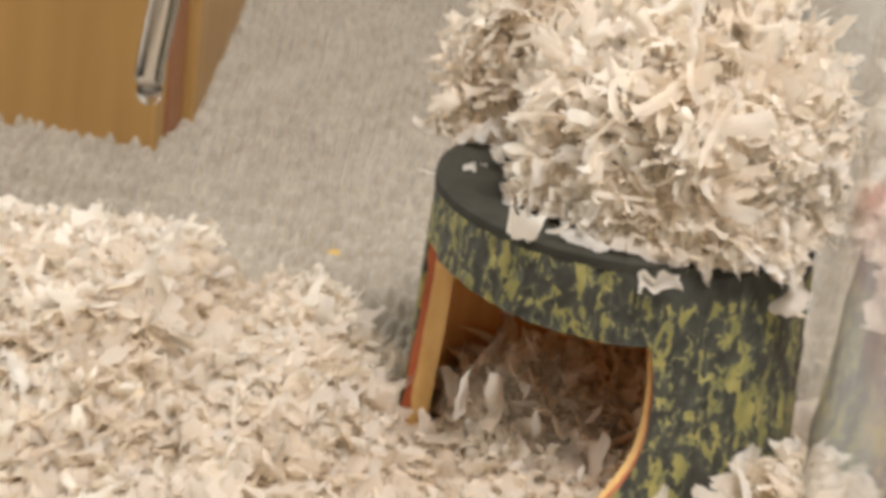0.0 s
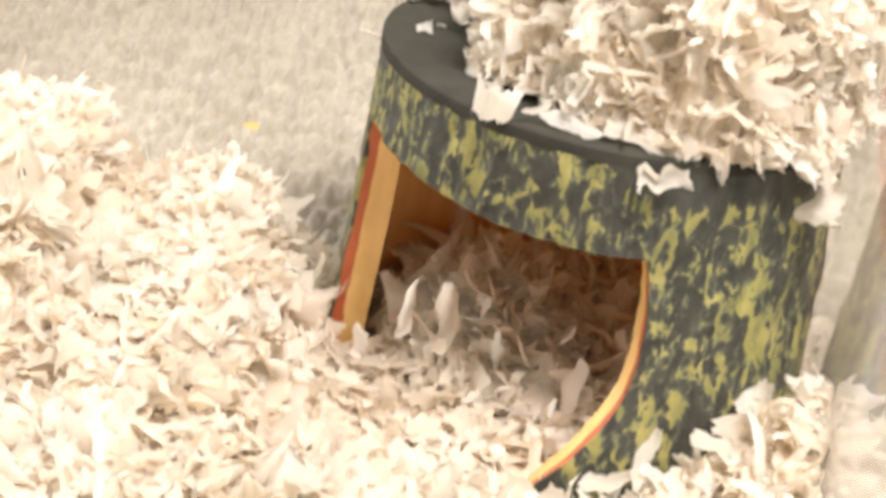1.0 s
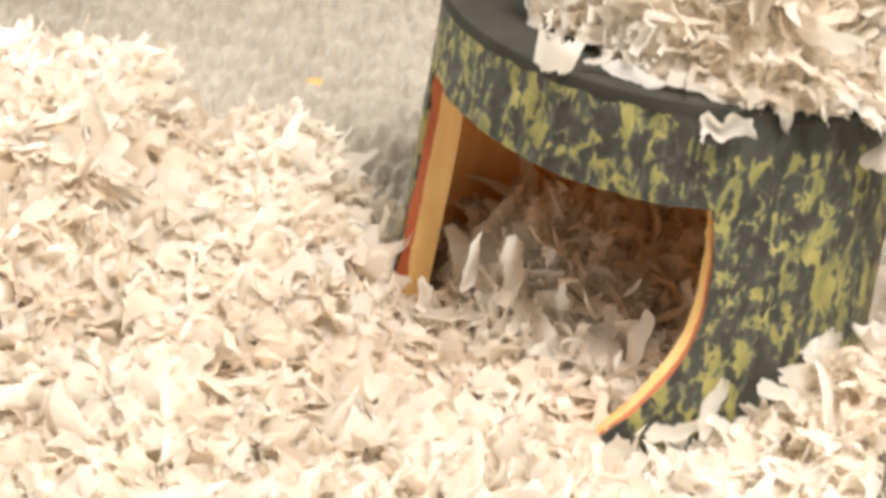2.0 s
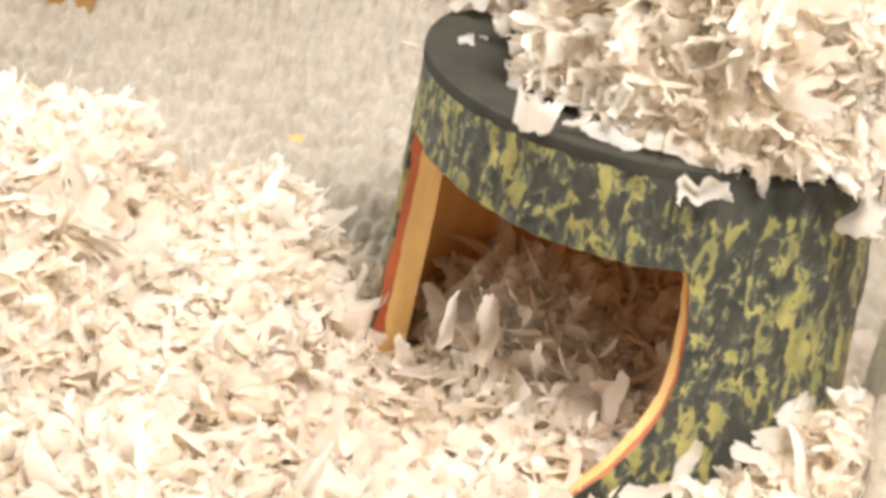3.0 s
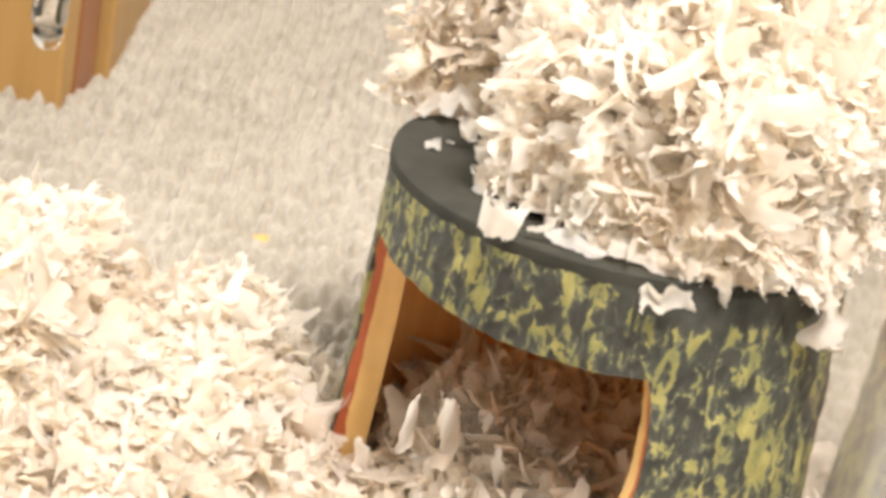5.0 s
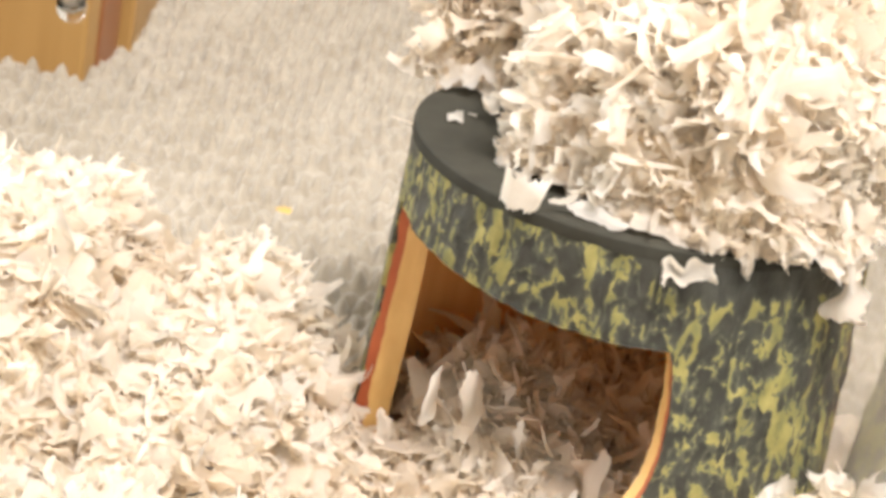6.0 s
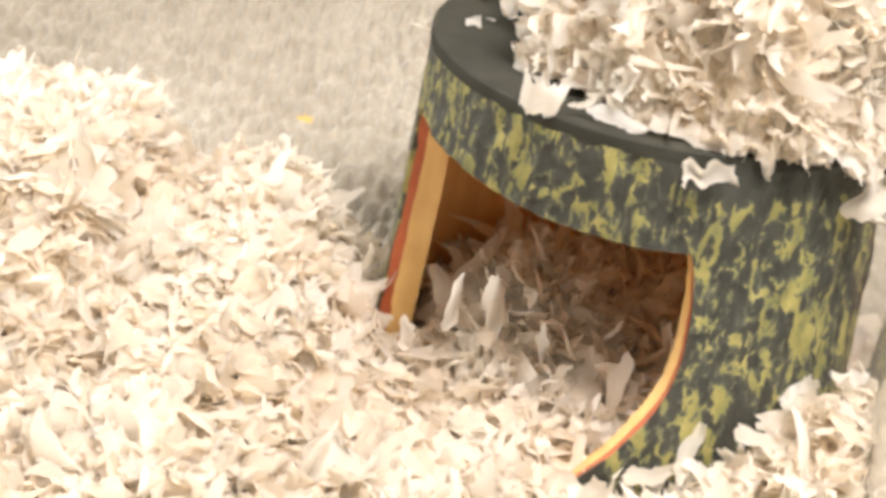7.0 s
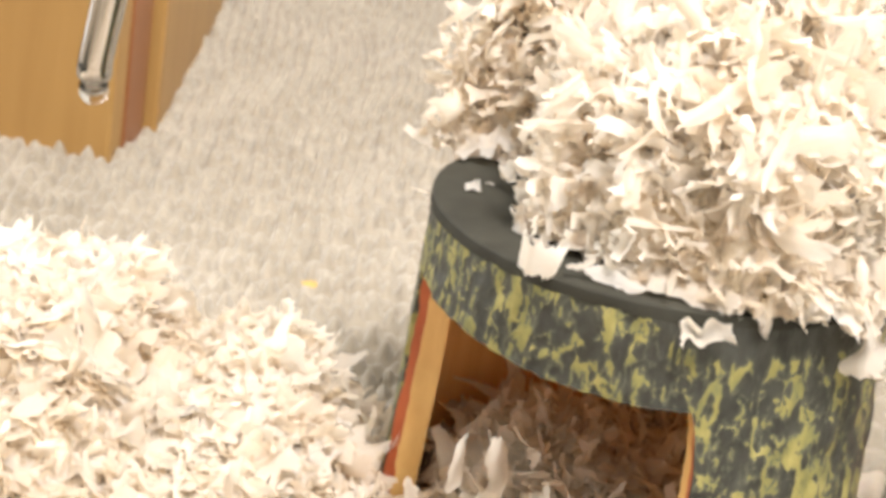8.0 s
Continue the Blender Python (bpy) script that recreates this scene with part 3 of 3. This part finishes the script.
def pile():
    thing = tagged(new("shaving_pile"), "loose heap of cream curled wood shavings on the hide roof", "shavings", kind="stuff")
    n = 70
    xs, ys = np.linspace(-0.066, GX - 0.003, n), np.linspace(-0.06, 0.072, n)
    X, Y = np.meshgrid(xs, ys)
    hh, d = pile_height(X, Y)
    Z = np.maximum(hh - 0.0085, H + 0.0012)
    ok = (d > 0.004) & (np.hypot(X, Y) < 0.0565)
    faces = [(i * n + j, i * n + j + 1, (i + 1) * n + j + 1, (i + 1) * n + j) for i in range(n - 1) for j in range(n - 1) if ok[i, j] and ok[i, j + 1] and ok[i + 1, j] and ok[i + 1, j + 1]]
    me = from_arrays("packed_core", np.stack([X, Y, Z], -1).reshape(-1, 3).tolist(), faces, [CORE])
    bm = bmesh.new()
    bm.from_mesh(me)
    bmesh.ops.delete(bm, geom=[v for v in bm.verts if not v.link_faces], context="VERTS")
    rim = [e for e in bm.edges if e.is_boundary]
    skirt = bmesh.ops.extrude_edge_only(bm, edges=rim)["geom"]
    for v in skirt:
        if isinstance(v, bmesh.types.BMVert):
            v.co.z = H + 0.0006
    bm.to_mesh(me)
    bm.free()
    mesh_part("packed_core", me, thing)

    def spots(k, low, high):
        p = np.stack([rng.uniform(-0.07, GX - 0.004, k), rng.uniform(-0.06, 0.07, k)], 1)
        h, d = pile_height(p[:, 0], p[:, 1])
        ok = (d > 0.001) & ((np.hypot(p[:, 0], p[:, 1]) < 0.056) | (h > 0.106))
        p, h, d = p[ok], h[ok], d[ok]
        out = np.stack([p[:, 0] - PILE_C[0], p[:, 1] - PILE_C[1], np.full(len(p), 0.028)], 1)
        out /= np.linalg.norm(out, axis=1, keepdims=True)
        z = np.maximum(h - rng.uniform(low, high, len(h)) * (1 + 3.5 * smooth(0.022, 0.0, d)), 0.1035)
        return np.stack([p[:, 0], p[:, 1], z], 1), out, 0.58 + 0.42 * smooth(0.0, 0.011, d)

    c, out, size = spots(5600, -0.004, 0.009)
    shavings("shavings", shaving_shapes(len(c), 0.0150, 0.0068, 0.85, c, 0.62, out, size), thing, SHAVINGS)
    c, out, size = spots(2300, -0.005, 0.005)
    shavings("shavings", shaving_shapes(len(c), 0.0240, 0.0040, 0.75, c, 0.6, out, size), thing, SHAVINGS)
    c, out, size = spots(1400, -0.005, 0.003)
    shavings("shavings", shaving_shapes(len(c), 0.0080, 0.0040, 0.8, c, 0.8, out, size), thing, SHAVINGS)
    c, out, size = spots(700, -0.006, 0.002)
    singles(shaving_shapes(len(c), 0.0180, 0.0085, 0.7, c, 0.55, out, size)[:280], thing)


pile()


# ---------------------------------------------------------------- shavings that lie by themselves
def loose(label, place, normal, along, length, width, curl, cross, twist=0.3, blunt=0.0, mat=None):
    """One ragged flake at a place, curled along (curl) and across (cross), in radians."""
    n = Vector(normal).normalized()
    a = Vector(along)
    a = (a - a.dot(n) * n).normalized()
    b = n.cross(a)
    verts, grain, nu, nv = [], [], 15, 8
    ends = rng.uniform(0.25, 0.55, 2) + blunt
    knots = np.concatenate([ends[:1], rng.uniform(0.62, 1.1, 4), ends[1:]])
    drift = rng.normal(0, 0.16, 6)
    fold = rng.normal(0, 0.35)
    tear = rng.uniform(0.0, 0.20, nv)
    dent, lag = rng.normal(0, 0.10), rng.uniform(0, 6, 2)
    for i in range(nu):
        u = 2 * i / (nu - 1) - 1
        at = np.linspace(-1, 1, 6)
        prof = float(np.interp(u, at, knots)) + rng.normal(0, 0.035)
        shift = float(np.interp(u, at, drift)) * width
        for j in range(nv):
            v = 2 * j / (nv - 1) - 1
            ks, kc = curl / length, cross / width
            l = u * length / 2 * (1 + rng.normal(0, 0.02)) - (math.copysign(tear[j], u) * width if abs(u) > 0.9 else 0.0)
            c = v * prof * width / 2 * (1 + rng.normal(0, 0.11 if abs(v) > 0.9 else 0.03))
            x, z = math.sin(ks * l) / ks, (1 - math.cos(ks * l)) / ks
            y, z2 = math.sin(kc * c) / kc + shift, (1 - math.cos(kc * c)) / kc + fold * abs(c)
            t = twist * u
            grain.append((l, c))
            y, z2 = y * math.cos(t) - z2 * math.sin(t), y * math.sin(t) + z2 * math.cos(t)
            verts.append(tuple(x * a + y * b + float(z + z2 + (dent * math.sin(2.4 * u + lag[0]) * math.cos(2.0 * v + lag[1]) + rng.normal(0, 0.02)) * width) * n))
    faces = [(i * nv + j, (i + 1) * nv + j, (i + 1) * nv + j + 1, i * nv + j + 1) for i in range(nu - 1) for j in range(nv - 1)]
    ob = new("wood_shaving", from_arrays("wood_shaving", verts, faces, [mat or SHAVING], uv=grain))
    ob.location = place
    return tagged(ob, label, "wood shaving", "loose shavings")


def rolled(place, axis, radius, height, arc):
    """A shaving rolled into an open cup, with frayed rims."""
    up = Vector(axis).normalized()
    a = up.cross(Vector((0, 1, 0))).normalized()
    b = up.cross(a)
    verts, grain, nu, nv = [], [], 26, 7
    frays = rng.uniform(-0.12, 0.12, (nu, 2))
    for i in range(nu):
        turn = math.radians(arc * (i / (nu - 1) - 0.5))
        r = radius * (1.0 + 0.10 * math.sin(3.1 * turn + 0.7) + 0.12 * i / nu)
        for j in range(nv):
            f = j / (nv - 1)
            h = float(height * (f - 0.5 + frays[i, 0] * (1 - f) + frays[i, 1] * f))
            q = float(r * (0.86 + 0.22 * f + rng.normal(0, 0.012)))
            verts.append(tuple(q * math.sin(turn) * a + q * math.cos(turn) * b + h * up))
            grain.append((r * turn, h))
    faces = [(i * nv + j, (i + 1) * nv + j, (i + 1) * nv + j + 1, i * nv + j + 1) for i in range(nu - 1) for j in range(nv - 1)]
    ob = new("wood_shaving", from_arrays("wood_shaving", verts, faces, [SHAVING], uv=grain))
    ob.location = place
    return tagged(ob, "tightly rolled white wood shaving on the roof rim", "wood shaving", "loose shavings")


ON_ROOF = "cream curled wood shaving lying on the hide roof"
OVER_RIM = "cream ragged wood shaving hanging over the roof rim"
ON_BED = "large cream wood shaving lying on the bedding"
STANDING = "pale curled wood shaving standing up inside the hide"
rolled((-0.0262, -0.0530, 0.1043), (0.12, 0.15, 1.0), 0.0047, 0.0078, 250.0)
loose(ON_ROOF, (-0.0165, -0.0510, 0.1030), (-0.2, -0.6, 0.8), (0.9, 0.2, 0.5), 0.0075, 0.0020, 0.9, 1.2)
loose("tiny white crumb of wood shaving on the roof", (-0.0493, -0.0066, 0.1012), (0, -0.6, 0.8), (1, 0.2, 0.2), 0.0046, 0.0036, 1.2, 1.4, 0.3, 0.4)
loose("tiny white crumb of wood shaving on the roof", (-0.0460, 0.0005, 0.1008), (0.2, -0.2, 1), (0.9, 0.4, 0), 0.0026, 0.0014, 0.8, 1.0)
loose(ON_ROOF, (-0.0545, 0.0160, 0.1045), (-0.2, -0.8, 0.5), (0.2, 0, 1), 0.0085, 0.0050, 0.8, 1.2)
loose(ON_ROOF, (-0.0480, 0.0185, 0.1055), (0.0, -0.8, 0.6), (1, 0, 0.3), 0.0100, 0.0080, 1.0, 1.0, 0.3, 0.5)
loose(OVER_RIM, (0.0140, -0.0592, 0.0965), (0.15, -0.95, 0.25), (1, 0.1, 0.30), 0.0135, 0.0062, 0.5, 0.6, 0.25, 0.35)
loose(OVER_RIM, (0.0265, -0.0500, 0.1018), (0.2, -0.6, 0.7), (1, 0.25, -0.25), 0.0140, 0.0058, 0.4, 0.6, 0.2, 0.4)
loose(OVER_RIM, (0.0085, -0.0525, 0.1022), (0.0, -0.6, 0.8), (1, -0.05, 0.0), 0.0200, 0.0058, 0.4, 0.8, 0.2, 0.35)
loose(OVER_RIM, (-0.0085, -0.0525, 0.1018), (0.0, -0.6, 0.8), (1, -0.1, -0.05), 0.0160, 0.0042, 0.4, 0.8)
loose(OVER_RIM, (0.0380, -0.0425, 0.1010), (0.4, -0.5, 0.8), (1, 0.5, 0.1), 0.0150, 0.0065, 0.8, 0.8)
loose(OVER_RIM, (0.0505, -0.0340, 0.0925), (0.6, -0.75, 0.2), (0.15, 0.1, 1), 0.0200, 0.0105, 0.5, 0.8, 0.2, 0.45)
loose(OVER_RIM, (0.0500, -0.0345, 0.1000), (0.4, -0.7, 0.5), (0.3, 0.2, 1), 0.0160, 0.0090, 0.6, 0.9, 0.3, 0.35)
loose(ON_ROOF, (0.0175, -0.0430, 0.1095), (-0.2, -0.85, 0.4), (0.25, 0.1, 1), 0.0140, 0.0135, 0.5, 0.9, 0.2, 0.4)
loose(ON_ROOF, (0.0300, -0.0410, 0.1185), (0.0, -0.7, 0.7), (1, 0.0, 0.12), 0.0185, 0.0050, 0.3, 0.9, 0.1, 0.4)
loose(ON_ROOF, (-0.0385, 0.0000, 0.1045), (-0.3, -0.7, 0.6), (0.2, -0.1, 1), 0.0080, 0.0070, 1.0, 1.6)
loose(ON_ROOF, (-0.0345, -0.0120, 0.1040), (-0.3, -0.7, 0.6), (0.3, -0.1, 1), 0.0080, 0.0060, 1.0, 1.6)
loose("ragged cream wood shaving leaning on the hide wall", (0.0475, -0.0430, 0.0385), (0.3, -0.8, 0.5), (1, 0.3, 0.3), 0.0120, 0.0090, 1.0, 1.2)
loose("forked cream wood shaving leaning on the hide wall", (0.0245, -0.0620, 0.0270), (0.2, -0.9, 0.4), (0.25, 0.1, 1), 0.0170, 0.0045, 0.9, 1.2)
loose("forked cream wood shaving leaning on the hide wall", (0.0180, -0.0650, 0.0215), (0.0, -0.8, 0.6), (0.9, 0.1, 0.45), 0.0180, 0.0045, 0.8, 1.0)
loose(STANDING, (-0.0400, -0.0300, 0.0370), (0.3, -0.9, 0.2), (0.12, 0, 1), 0.0180, 0.0042, 1.3, 1.6, 0.9)
loose(STANDING, (-0.0292, -0.0300, 0.0370), (-0.2, -0.9, 0.2), (-0.1, 0.1, 1), 0.0200, 0.0068, 1.2, 1.6, 0.7)
loose(STANDING, (-0.0120, -0.0260, 0.0260), (0.3, -0.8, 0.3), (0.8, 0, 0.4), 0.0150, 0.0042, 1.6, 1.2, 1.0)
loose("pale wood shaving standing against the cut jamb", (-0.0505, -0.0330, 0.0265), (0.3, -0.9, 0.2), (-0.25, 0, 1), 0.0100, 0.0038, 0.7, 1.0)
loose(ON_BED, (-0.1050, -0.0540, 0.0335), (0.0, -0.45, 0.9), (1, 0.1, -0.1), 0.0180, 0.0110, 0.5, 0.7)
loose(ON_BED, (-0.0675, -0.0480, 0.0270), (0.1, -0.7, 0.7), (0.7, -0.2, 0.6), 0.0150, 0.0060, 0.9, 1.1)
loose(ON_BED, (0.0416, -0.1130, 0.0180), (0.0, -0.6, 0.8), (0.2, 0.2, 1), 0.0150, 0.0120, 0.8, 1.2)
loose(ON_BED, (-0.1430, -0.0680, 0.0350), (0.1, -0.7, 0.6), (0.2, 0.2, 1), 0.0170, 0.0100, 0.6, 0.9)
loose("thin grey splinter of wood stuck to the hide wall", (-0.0610, 0.0060, 0.0930), (0.0, -0.5, 0.8), (1, -0.1, 0.0), 0.0120, 0.0010, 0.2, 0.3)
loose("small ochre crumb of straw lying on the blanket", (-0.1132, 0.1240, 0.0120), (0.0, -0.3, 1), (1, 0.1, 0), 0.0062, 0.0030, 0.5, 0.8, mat=OCHRE)
